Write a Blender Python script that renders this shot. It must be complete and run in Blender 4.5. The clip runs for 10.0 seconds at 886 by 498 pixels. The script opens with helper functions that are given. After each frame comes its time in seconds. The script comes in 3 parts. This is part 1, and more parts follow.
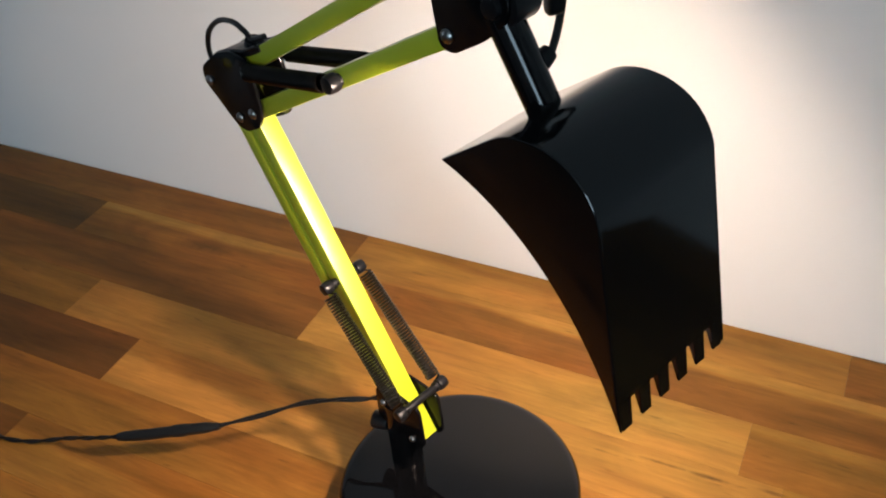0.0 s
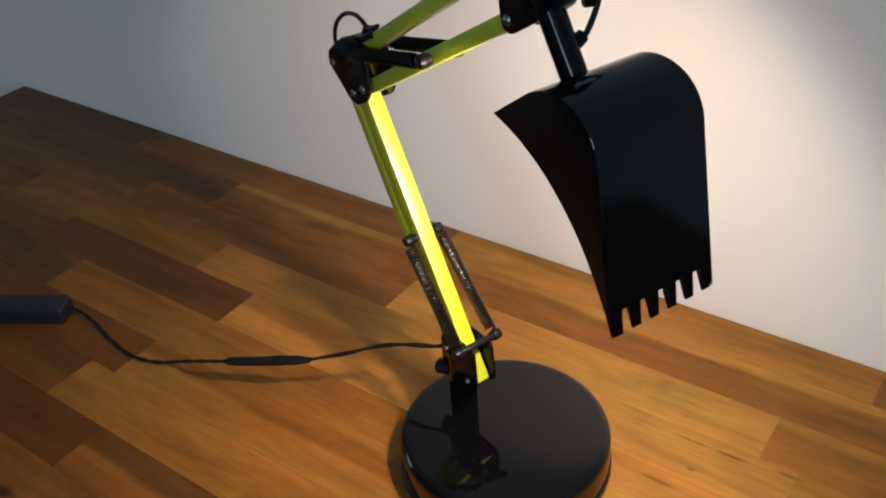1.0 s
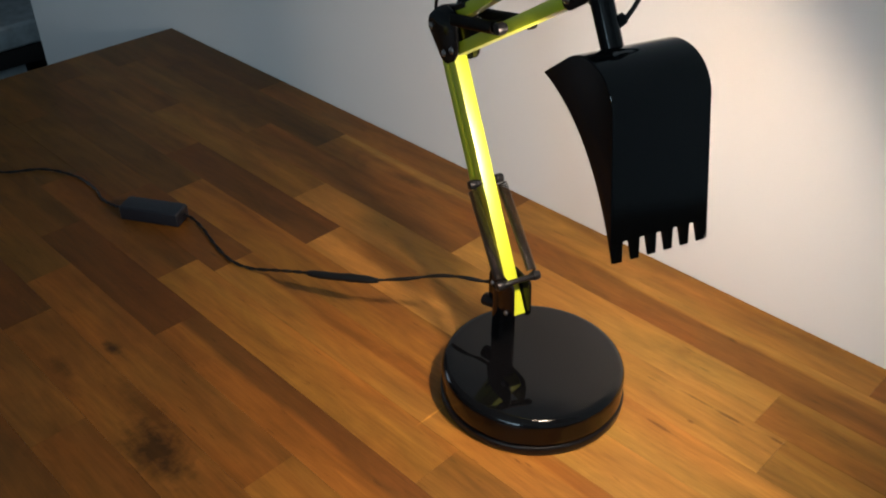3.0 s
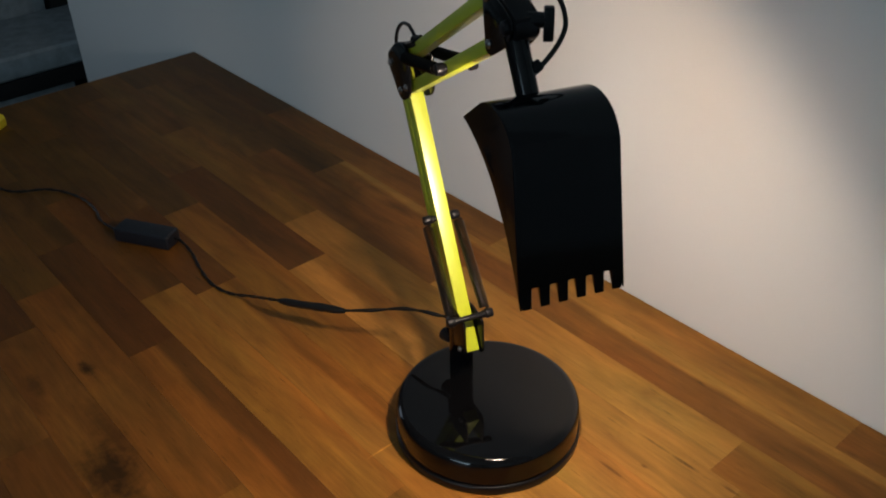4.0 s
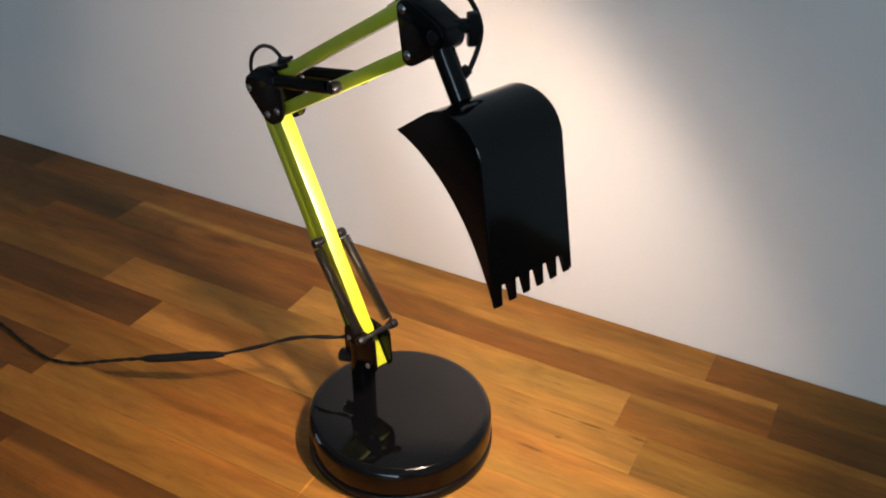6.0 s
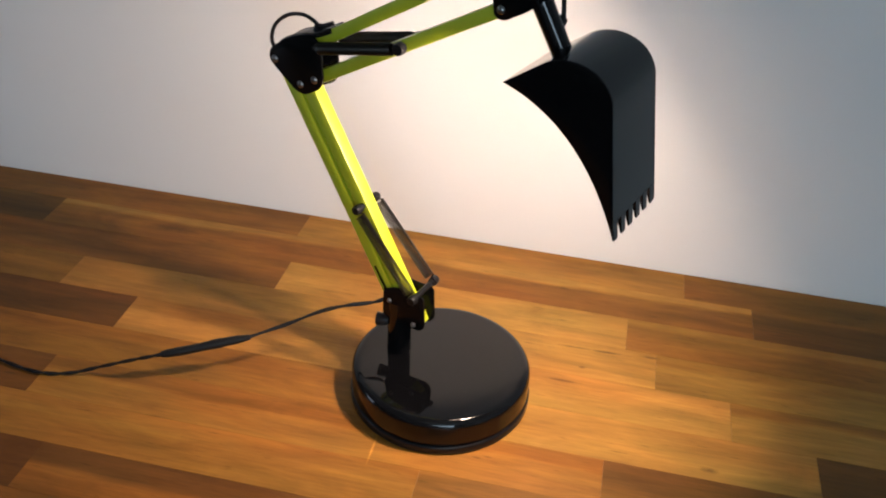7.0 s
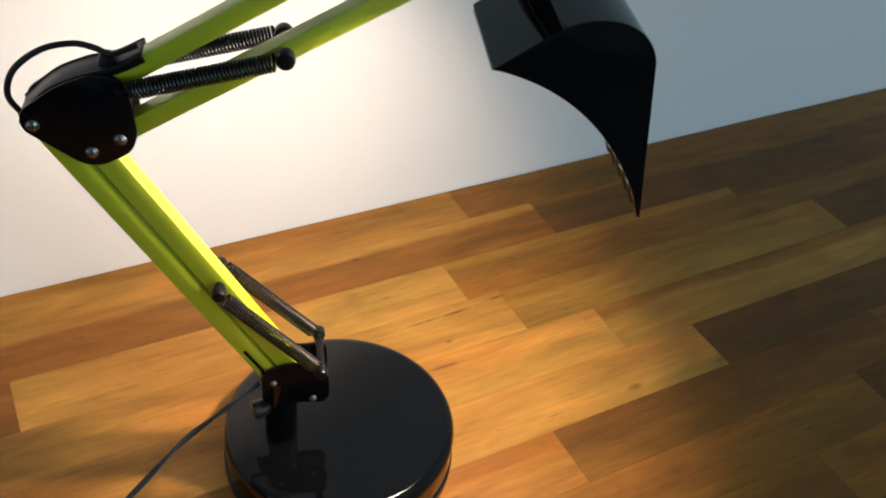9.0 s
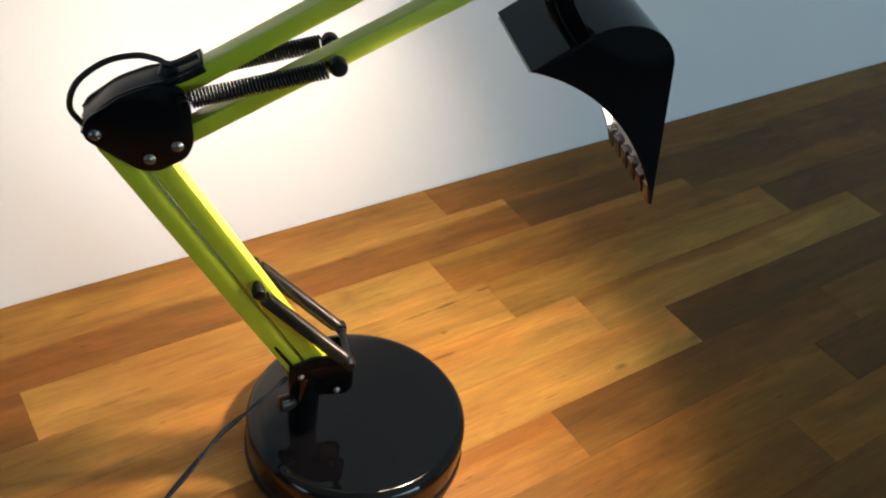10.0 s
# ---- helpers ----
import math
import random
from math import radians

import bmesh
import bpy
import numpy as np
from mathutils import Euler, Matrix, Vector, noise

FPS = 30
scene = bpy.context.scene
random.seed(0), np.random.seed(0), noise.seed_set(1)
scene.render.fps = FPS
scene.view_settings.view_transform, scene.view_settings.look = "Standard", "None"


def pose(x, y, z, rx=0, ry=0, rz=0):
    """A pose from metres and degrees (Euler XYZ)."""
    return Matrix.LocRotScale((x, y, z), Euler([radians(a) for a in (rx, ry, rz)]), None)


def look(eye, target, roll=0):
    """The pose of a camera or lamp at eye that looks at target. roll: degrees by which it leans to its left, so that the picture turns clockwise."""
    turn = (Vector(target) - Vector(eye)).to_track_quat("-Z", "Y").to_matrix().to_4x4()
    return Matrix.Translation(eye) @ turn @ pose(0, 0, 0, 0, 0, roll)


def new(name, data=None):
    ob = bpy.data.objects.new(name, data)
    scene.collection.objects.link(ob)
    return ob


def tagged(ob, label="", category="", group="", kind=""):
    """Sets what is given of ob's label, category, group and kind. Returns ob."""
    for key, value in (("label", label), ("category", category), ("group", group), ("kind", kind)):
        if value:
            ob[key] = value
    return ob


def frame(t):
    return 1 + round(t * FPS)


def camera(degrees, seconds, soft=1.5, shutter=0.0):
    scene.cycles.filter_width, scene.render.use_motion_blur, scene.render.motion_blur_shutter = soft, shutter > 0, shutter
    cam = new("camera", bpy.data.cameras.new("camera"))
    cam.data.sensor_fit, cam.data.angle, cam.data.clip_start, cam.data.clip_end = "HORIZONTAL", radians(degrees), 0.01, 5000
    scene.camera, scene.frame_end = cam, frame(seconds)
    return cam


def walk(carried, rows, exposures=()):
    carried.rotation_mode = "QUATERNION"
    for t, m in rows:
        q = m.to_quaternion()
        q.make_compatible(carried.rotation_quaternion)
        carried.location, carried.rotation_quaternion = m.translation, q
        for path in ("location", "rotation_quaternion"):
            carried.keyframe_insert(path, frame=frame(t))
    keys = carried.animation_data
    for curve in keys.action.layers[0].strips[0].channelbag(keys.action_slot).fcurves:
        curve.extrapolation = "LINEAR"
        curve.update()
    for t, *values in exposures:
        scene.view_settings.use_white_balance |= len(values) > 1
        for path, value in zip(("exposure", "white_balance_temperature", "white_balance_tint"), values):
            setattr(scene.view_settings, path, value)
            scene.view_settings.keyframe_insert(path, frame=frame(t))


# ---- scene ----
cam = camera(51.8, 10.0, soft=2.0, shutter=0.08)
PATH = [
    (0, (0.2281, -0.3427, 0.5845), (-0.5253, 1.0207, -0.6723), -5.29),
    (0.5, (0.304, -0.372, 0.583), (-0.711, 0.932, -0.544), -5.8),
    (1, (0.3259, -0.4374, 0.5987), (-0.6803, 0.8613, -0.5441), -4.65),
    (1.5, (0.299, -0.525, 0.608), (-0.569, 0.824, -0.587), -1.8),
    (2, (0.292, -0.588, 0.614), (-0.539, 0.788, -0.577), -0.2),
    (3.3, (0.474, -0.486, 0.629), (-0.759, 0.609, -0.502), -0.3),
    (3.5, (0.483, -0.468, 0.632), (-0.758, 0.614, -0.503), -0.3),
    (4, (0.501, -0.436, 0.64), (-0.776, 0.636, -0.464), -1.6),
    (4.5, (0.510, -0.437, 0.658), (-0.7745, 0.672, -0.4077), -1.75),
    (5, (0.505, -0.438, 0.657), (-0.733, 0.736, -0.387), -2.1),
    (5.2, (0.499, -0.442, 0.654), (-0.69, 0.768, -0.404), -2.0),
    (6.3, (0.288, -0.605, 0.642), (-0.316, 0.961, -0.443), 0.5),
    (6.5, (0.2332, -0.6404, 0.6415), (-0.2631, 0.9671, -0.441), 0.38),
    (7, (0.15, -0.655, 0.638), (-0.159, 0.963, -0.495), 3.0),
    (7.5, (0.07, -0.559, 0.613), (-0.101, 1.059, -0.55), 1.4),
    (8, (0.0123, -0.4485, 0.6149), (0.005, 1.1705, -0.5599), 1.13),
    (8.5, (-0.048, -0.421, 0.607), (0.285, 1.07, -0.683), -1.2),
    (9, (-0.164, -0.397, 0.596), (0.663, 0.892, -0.691), 7.6),
    (9.5, (-0.202, -0.388, 0.601), (0.826, 0.792, -0.646), 8.9),
    (10, (-0.2465, -0.3869, 0.6064), (0.7458, 0.805, -0.6513), 9.88),
]
EXPOSURES = [(0.0, -0.08, 6650, 15), (0.5, -0.52, 6550, 14), (1.0, -0.46, 6600, 13), (1.5, -0.27, 6650, 14), (2.0, 0.05, 6650, 14), (3.3, -0.62, 6650, 13), (3.6, -0.70, 6650, 13), (4.0, -1.01, 6650, 13), (4.5, -0.82, 6650, 13), (5.2, -0.68, 6650, 13),
             (6.4, -0.16, 6800, 19), (7.0, -0.08, 6800, 19), (7.5, 0.10, 6800, 18), (8.0, -0.34, 6700, 16), (8.5, -0.20, 6600, 15), (9.0, 0.0, 6500, 10), (10.0, 0.08, 6450, 10)]
walk(cam, [(t, look(eye, target, roll)) for t, eye, target, roll in PATH], EXPOSURES)


# ---- light ----
world = bpy.data.worlds.new("world")
scene.world = world
world.use_nodes = True
wn = world.node_tree.nodes
wn["Background"].inputs[0].default_value = (0.55, 0.68, 0.85, 1)
wn["Background"].inputs[1].default_value = 0.02


def lamp(name, kind, m, energy, color, **more):
    data = bpy.data.lights.new(name, kind)
    data.energy, data.color = energy, color
    for key, value in more.items():
        if key == "size":
            data.size = value
        elif key == "size_y":
            data.shape, data.size_y = "RECTANGLE", value
        elif key == "disk":
            data.shape = "DISK"
        elif key == "radius":
            data.shadow_soft_size = value
    ob = new(name, data)
    ob.matrix_world = m
    return ob


WALL_Y = 0.286
FLOOR_Z, CEIL_Z = -0.74, 1.75
YAW, BUCKET_YAW = -19.0, -21.0
LAMP = pose(0, 0, 0, 0, 0, YAW)
BUCKET = pose(0.12, -0.0715, 0, 0, 0, BUCKET_YAW)
BULB = BUCKET @ Vector((0.012, 0.0362, 0.3540))

# a frosted bulb that throws most of its light forward, out of the bucket's mouth
AIM = (BUCKET.to_3x3() @ Vector((-0.75, 0, -0.66))).normalized()
lamp("bulb_light", "POINT", Matrix.Translation(BULB), 2.45, (1.0, 0.82, 0.665), radius=0.021)
lamp("bulb_front_light", "AREA", look(BULB, BULB + AIM), 1.95, (1.0, 0.82, 0.665), size=0.030, disk=True)
lamp("window_light", "AREA", look((0.9, -2.95, 0.9), (0.2, 0.2, 0.0)), 46, (0.56, 0.82, 0.99), size=1.3, size_y=1.1)

lamp("passage_light", "AREA", look((-3.5, -0.9, 0.7), (-1.2, 0.25, 0.1)), 11.5, (0.66, 0.82, 1.0), size=0.9, size_y=1.2)

# ---- materials ----


class Mat:
    """A small node material: principled shader with noise in colour, roughness and bump."""

    def __init__(self, name):
        self.m = bpy.data.materials.new(name)
        self.m.use_nodes = True
        self.n, self.l = self.m.node_tree.nodes, self.m.node_tree.links
        self.p = self.n["Principled BSDF"]

    def node(self, kind, **values):
        nd = self.n.new(kind)
        for key, v in values.items():
            nd.inputs[key.replace("_", " ")].default_value = v
        return nd

    def link(self, a, b):
        self.l.new(a, b)

    def ramp(self, fac, stops):
        nd = self.n.new("ShaderNodeValToRGB")
        el = nd.color_ramp.elements
        while len(el) < len(stops):
            el.new(0.5)
        for e, (at, c) in zip(el, stops):
            e.position, e.color = at, (*c, 1)
        self.link(fac, nd.inputs[0])
        return nd.outputs[0]

    def rough(self, fac, lo, hi):
        nd = self.node("ShaderNodeMapRange")
        nd.inputs[3].default_value, nd.inputs[4].default_value = lo, hi
        self.link(fac, nd.inputs[0])
        self.link(nd.outputs[0], self.p.inputs["Roughness"])

    def bump(self, height, strength, distance):
        nd = self.node("ShaderNodeBump", Strength=strength, Distance=distance)
        self.link(height, nd.inputs["Height"])
        self.link(nd.outputs[0], self.p.inputs["Normal"])

    def coords(self, scale=(1, 1, 1)):
        t = self.n.new("ShaderNodeTexCoord")
        mp = self.node("ShaderNodeMapping", Scale=scale)
        self.link(t.outputs["Object"], mp.inputs[0])
        return mp.outputs[0]

    def noise(self, vec, scale, detail=4.0, rough=0.55):
        nd = self.node("ShaderNodeTexNoise", Scale=scale, Detail=detail, Roughness=rough)
        self.link(vec, nd.inputs["Vector"])
        return nd.outputs["Fac"]


def paint(name, colour, rough=0.2, metal=0.0, vary=0.06, coat=0.0, scale=60.0, bump=0.05, spec=0.5, coat_rough=0.06):
    k = Mat(name)
    k.p.inputs["Specular IOR Level"].default_value = spec
    v = k.coords()
    n = k.noise(v, scale)
    lo = tuple(c * (1 - vary) for c in colour)
    hi = tuple(min(1, c * (1 + vary)) for c in colour)
    k.link(k.ramp(n, [(0.3, lo), (0.7, hi)]), k.p.inputs["Base Color"])
    k.p.inputs["Metallic"].default_value = metal
    k.p.inputs["Coat Weight"].default_value = coat
    k.p.inputs["Coat Roughness"].default_value = coat_rough
    k.rough(k.noise(v, scale * 5), rough * 0.8, rough * 1.25)
    k.bump(k.noise(v, scale * 8), bump, 0.0005)
    return k.m


GLOSS_BLACK = paint("gloss_black_paint", (0.0035, 0.0035, 0.004), 0.09, scale=40, bump=0.02, spec=0.32)
BASE_BLACK = paint("base_black_enamel", (0.0026, 0.0026, 0.0030), 0.05, scale=40, bump=0.0, spec=0.36)
RUBBER = paint("black_rubber", (0.007, 0.007, 0.007), 0.5, spec=0.3)
PLASTIC = paint("black_plastic", (0.006, 0.006, 0.007), 0.32, spec=0.25)
PLATE = paint("black_bracket_paint", (0.0035, 0.0035, 0.004), 0.22, spec=0.09)
BOX_PLASTIC = paint("slate_plastic", (0.010, 0.012, 0.018), 0.42)
LIME = paint("lime_yellow_paint", (0.46, 0.53, 0.014), 0.38, vary=0.04, spec=0.6, coat=1.0, coat_rough=0.40)
LIME.node_tree.nodes["Principled BSDF"].inputs["Coat IOR"].default_value = 1.68
STEEL = paint("zinc_bolt", (0.26, 0.26, 0.255), 0.28, metal=1.0)
SPRING = paint("dark_spring_steel", (0.032, 0.029, 0.027), 0.33, metal=1.0)
COIL = paint("bare_spring_steel", (0.058, 0.051, 0.046), 0.32, metal=1.0)
INNER = paint("pale_enamel", (0.52, 0.50, 0.47), 0.28)
CORD = paint("cord_sheath", (0.006, 0.0055, 0.0055), 0.42, spec=0.35)
YELLOW = paint("yellow_wrap", (0.70, 0.55, 0.02), 0.4)
FABRIC = paint("grey_blue_cloth", (0.36, 0.41, 0.43), 0.9, vary=0.2, scale=30, bump=0.3)
DARK = paint("dark_wood", (0.02, 0.018, 0.018), 0.5)

k = Mat("bulb_glass")
k.p.inputs["Base Color"].default_value = (1, 0.95, 0.9, 1)
k.p.inputs["Emission Color"].default_value = (1.0, 0.86, 0.7, 1)
k.p.inputs["Emission Strength"].default_value = 25.0
BULB_MAT = k.m


def plaster(name, colour):
    k = Mat(name)
    v = k.coords()
    big = k.noise(v, 1.6, 3.0)
    fine = k.noise(v, 260.0, 3.0)
    lo = tuple(c * 0.95 for c in colour)
    k.link(k.ramp(big, [(0.35, lo), (0.7, colour)]), k.p.inputs["Base Color"])
    k.p.inputs["Roughness"].default_value = 0.85
    mix = k.node("ShaderNodeMath")
    mix.operation = "ADD"
    k.link(fine, mix.inputs[0])
    k.link(k.noise(v, 40.0, 4.0), mix.inputs[1])
    k.bump(mix.outputs[0], 0.12, 0.001)
    return k.m


WALL_PAINT = plaster("white_wall_paint", (0.82, 0.82, 0.81))
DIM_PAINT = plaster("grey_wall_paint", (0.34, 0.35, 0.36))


def wood(name):
    """Oiled acacia: grain shift is random per stave; tone is set per stave, some light included."""
    k = Mat(name)
    info = k.n.new("ShaderNodeObjectInfo")
    attr = k.n.new("ShaderNodeAttribute")
    attr.attribute_type, attr.attribute_name = "OBJECT", "tone"
    tex = k.n.new("ShaderNodeTexCoord")
    shift = k.node("ShaderNodeMath")
    shift.operation = "MULTIPLY"
    shift.inputs[1].default_value = 37.0
    k.link(info.outputs["Random"], shift.inputs[0])
    comb = k.n.new("ShaderNodeCombineXYZ")
    for i in range(3):
        k.link(shift.outputs[0], comb.inputs[i])
    add = k.n.new("ShaderNodeVectorMath")
    add.operation = "ADD"
    k.link(tex.outputs["Object"], add.inputs[0])
    k.link(comb.outputs[0], add.inputs[1])
    def stretched(scale):
        mp = k.node("ShaderNodeMapping", Scale=scale)
        k.link(add.outputs[0], mp.inputs[0])
        return mp.outputs[0]
    streak = k.noise(stretched((4.5, 52, 52)), 1.0, 6.0, 0.65)
    streak.node.inputs["Distortion"].default_value = 0.7
    fine = k.noise(stretched((22, 400, 400)), 1.0, 5.0, 0.65)
    cloud = k.noise(stretched((8, 24, 24)), 1.0, 4.0, 0.6)
    cloud.node.inputs["Distortion"].default_value = 0.9
    fleck = k.noise(stretched((38, 300, 300)), 1.0, 2.0, 0.5)
    hue = k.noise(stretched((3, 11, 11)), 1.7, 3.0, 0.5)
    def prop(name):
        a = k.n.new("ShaderNodeAttribute")
        a.attribute_type, a.attribute_name = "OBJECT", name
        return a.outputs["Fac"]
    def math_node(op, a, b):
        nd = k.n.new("ShaderNodeMath")
        nd.operation = op
        for i, q in enumerate((a, b)):
            if isinstance(q, float):
                nd.inputs[i].default_value = q
            else:
                k.link(q, nd.inputs[i])
        return nd.outputs[0]
    # the strip of sapwood or heartwood along one edge of a stave, with a wavy border
    sep = k.n.new("ShaderNodeSeparateXYZ")
    k.link(tex.outputs["Object"], sep.inputs[0])
    wavy = k.noise(stretched((7, 30, 30)), 1.0, 3.0, 0.5)
    over = math_node("SUBTRACT", sep.outputs["Y"], prop("cut"))
    over = math_node("ADD", over, math_node("MULTIPLY", math_node("SUBTRACT", wavy, 0.5), 0.022))
    mr = k.node("ShaderNodeMapRange")
    mr.inputs[1].default_value, mr.inputs[2].default_value = -0.003, 0.003
    k.link(over, mr.inputs[0])
    blend = k.n.new("ShaderNodeMix")
    k.link(mr.outputs[0], blend.inputs["Factor"])
    k.link(attr.outputs["Fac"], blend.inputs["A"])
    k.link(prop("strip"), blend.inputs["B"])
    tone = k.ramp(blend.outputs["Result"], [(0.0, (0.076, 0.032, 0.0070)), (0.35, (0.162, 0.0625, 0.0110)), (0.65, (0.292, 0.118, 0.0175)), (1.0, (0.47, 0.238, 0.050))])
    def mult(col, fac, lo, hi):
        mr = k.node("ShaderNodeMapRange")
        mr.inputs[1].default_value, mr.inputs[2].default_value = 0.25, 0.75
        mr.inputs[3].default_value, mr.inputs[4].default_value = lo, hi
        k.link(fac, mr.inputs[0])
        mx = k.n.new("ShaderNodeVectorMath")
        mx.operation = "SCALE"
        k.link(col, mx.inputs[0])
        k.link(mr.outputs[0], mx.inputs["Scale"])
        return mx.outputs[0]
    # redder heartwood and more olive sapwood drift into one another, plus a painted cast of light per stave
    hue_light = math_node("ADD", hue, math_node("ADD", prop("hue_light"), math_node("MULTIPLY", math_node("SUBTRACT", info.outputs["Random"], 0.5), 0.16)))
    tint = k.ramp(hue_light, [(0.26, (1.09, 0.945, 0.88)), (0.50, (1.0, 1.0, 1.0)), (0.74, (0.915, 1.05, 1.03))])
    tinted = k.n.new("ShaderNodeVectorMath")
    tinted.operation = "MULTIPLY"
    k.link(tone, tinted.inputs[0])
    k.link(tint, tinted.inputs[1])
    col = mult(mult(mult(tinted.outputs[0], streak, 0.70, 1.26), fine, 0.84, 1.13), cloud, 0.72, 1.26)
    # short dark pores
    fr = k.node("ShaderNodeMapRange")
    fr.inputs[1].default_value, fr.inputs[2].default_value, fr.inputs[3].default_value, fr.inputs[4].default_value = 0.22, 0.34, 0.62, 1.0
    k.link(fleck, fr.inputs[0])
    fm = k.n.new("ShaderNodeVectorMath")
    fm.operation = "SCALE"
    k.link(col, fm.inputs[0])
    k.link(fr.outputs[0], fm.inputs["Scale"])
    col = fm.outputs[0]
    # knots, each a dark oval drawn out along the grain
    for x, y, rx, ry, depth, turn in ((-0.324, -0.248, 0.012, 0.006, 0.25, 0), (-0.163, -0.292, 0.040, 0.020, 0.22, 0), (-0.215, -0.270, 0.05, 0.012, 0.6, 0), (-0.335, -0.30, 0.02, 0.008, 0.5, 0), (0.164, 0.083, 0.004, 0.002, 0.55, 0),
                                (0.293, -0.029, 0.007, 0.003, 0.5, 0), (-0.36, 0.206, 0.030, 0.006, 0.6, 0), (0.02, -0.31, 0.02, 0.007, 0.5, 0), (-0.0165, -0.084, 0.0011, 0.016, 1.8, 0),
                                (0.150, 0.1137, 0.017, 0.0014, 0.5, 0), (0.186, 0.1140, 0.014, 0.0018, 0.45, 0), (0.234, 0.1179, 0.010, 0.0016, 0.5, 0), (0.149, 0.0578, 0.016, 0.0015, 0.55, 0)):
        mp = k.node("ShaderNodeMapping", Location=(x, y, 0), Rotation=(0, 0, turn), Scale=(rx, ry, 1))
        mp.vector_type = "TEXTURE"
        k.link(tex.outputs["Object"], mp.inputs[0])
        dist = k.n.new("ShaderNodeVectorMath")
        dist.operation = "LENGTH"
        k.link(mp.outputs[0], dist.inputs[0])
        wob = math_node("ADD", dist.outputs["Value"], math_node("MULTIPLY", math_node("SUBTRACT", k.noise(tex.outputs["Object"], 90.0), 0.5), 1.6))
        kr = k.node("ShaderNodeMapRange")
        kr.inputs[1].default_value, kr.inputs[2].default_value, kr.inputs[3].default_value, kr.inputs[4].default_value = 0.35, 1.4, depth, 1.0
        k.link(wob, kr.inputs[0])
        mx = k.n.new("ShaderNodeVectorMath")
        mx.operation = "SCALE"
        k.link(col, mx.inputs[0])
        k.link(kr.outputs[0], mx.inputs["Scale"])
        col = mx.outputs[0]
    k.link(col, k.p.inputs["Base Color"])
    k.rough(fine, 0.36, 0.54)
    k.p.inputs["Specular IOR Level"].default_value = 0.22
    k.bump(fine, 0.10, 0.0006)
    return k.m


WOOD = wood("oiled_acacia")
GLUE = paint("dark_glue_line", (0.15, 0.065, 0.016), 0.6)

# ---- mesh helpers ----


def mesh_of(bm, name, mat, smooth=False, auto=None):
    bmesh.ops.recalc_face_normals(bm, faces=bm.faces)
    me = bpy.data.meshes.new(name)
    bm.to_mesh(me)
    bm.free()
    me.materials.append(mat)
    if smooth:
        me.shade_smooth()
        if auto:
            me.set_sharp_from_angle(angle=radians(auto))
    return me


def part(name, bm, mat, parent=None, label="", smooth=True, auto=35):
    ob = new(name, mesh_of(bm, name, mat, smooth, auto))
    if parent:
        ob.parent = parent
    return tagged(ob, label) if label else ob


def empty(name, m, label, category, group="", kind=""):
    ob = new(name)
    ob.empty_display_size = 0.02
    ob.matrix_world = m
    return tagged(ob, label, category, group, kind)


def bevel(bm, w, seg=2, angle=30):
    edges = [e for e in bm.edges if len(e.link_faces) == 2 and e.calc_face_angle(0) > radians(angle)]
    bmesh.ops.bevel(bm, geom=edges, offset=w, segments=seg, profile=0.6, affect="EDGES", clamp_overlap=True)
    return bm


def box(lo, hi, b=0.0, seg=2):
    bm = bmesh.new()
    bmesh.ops.create_cube(bm, size=1)
    lo, hi = Vector(lo), Vector(hi)
    for v in bm.verts:
        v.co = Vector([lo[i] + (v.co[i] + 0.5) * (hi[i] - lo[i]) for i in range(3)])
    return bevel(bm, b, seg) if b else bm


def slab(outline, v0, v1, b=0.0, seg=2):
    """A plate whose outline lies in the lamp's u-z plane, from v0 to v1."""
    bm = bmesh.new()
    rings = [[bm.verts.new((u, v, z)) for u, z in outline] for v in (v0, v1)]
    n = len(outline)
    bm.faces.new(rings[0])
    bm.faces.new(rings[1][::-1])
    for i in range(n):
        j = (i + 1) % n
        bm.faces.new((rings[0][i], rings[1][i], rings[1][j], rings[0][j]))
    bmesh.ops.recalc_face_normals(bm, faces=bm.faces)
    return bevel(bm, b, seg, 40) if b else bm


def rounded(points, r, n=5):
    """Round the corners of a closed polygon."""
    out = []
    for i, p in enumerate(points):
        p = Vector(p)
        a, c = Vector(points[i - 1]) - p, Vector(points[(i + 1) % len(points)]) - p
        d = min(r, a.length * 0.45, c.length * 0.45)
        a, c = p + a.normalized() * d, p + c.normalized() * d
        for s in range(n + 1):
            t = s / n
            out.append(tuple(a * (1 - t) ** 2 + p * 2 * t * (1 - t) + c * t * t))
    return out


def rod(a, b, r0, r1=None, seg=20, bevelled=0.0):
    """A round bar from a to b."""
    a, b = Vector(a), Vector(b)
    bm = bmesh.new()
    bmesh.ops.create_cone(bm, cap_ends=True, segments=seg, radius1=r0, radius2=r0 if r1 is None else r1, depth=(b - a).length)
    q = (b - a).to_track_quat("Z", "Y").to_matrix().to_4x4()
    bmesh.ops.transform(bm, matrix=Matrix.Translation((a + b) / 2) @ q, verts=bm.verts)
    return bevel(bm, bevelled, 2, 40) if bevelled else bm


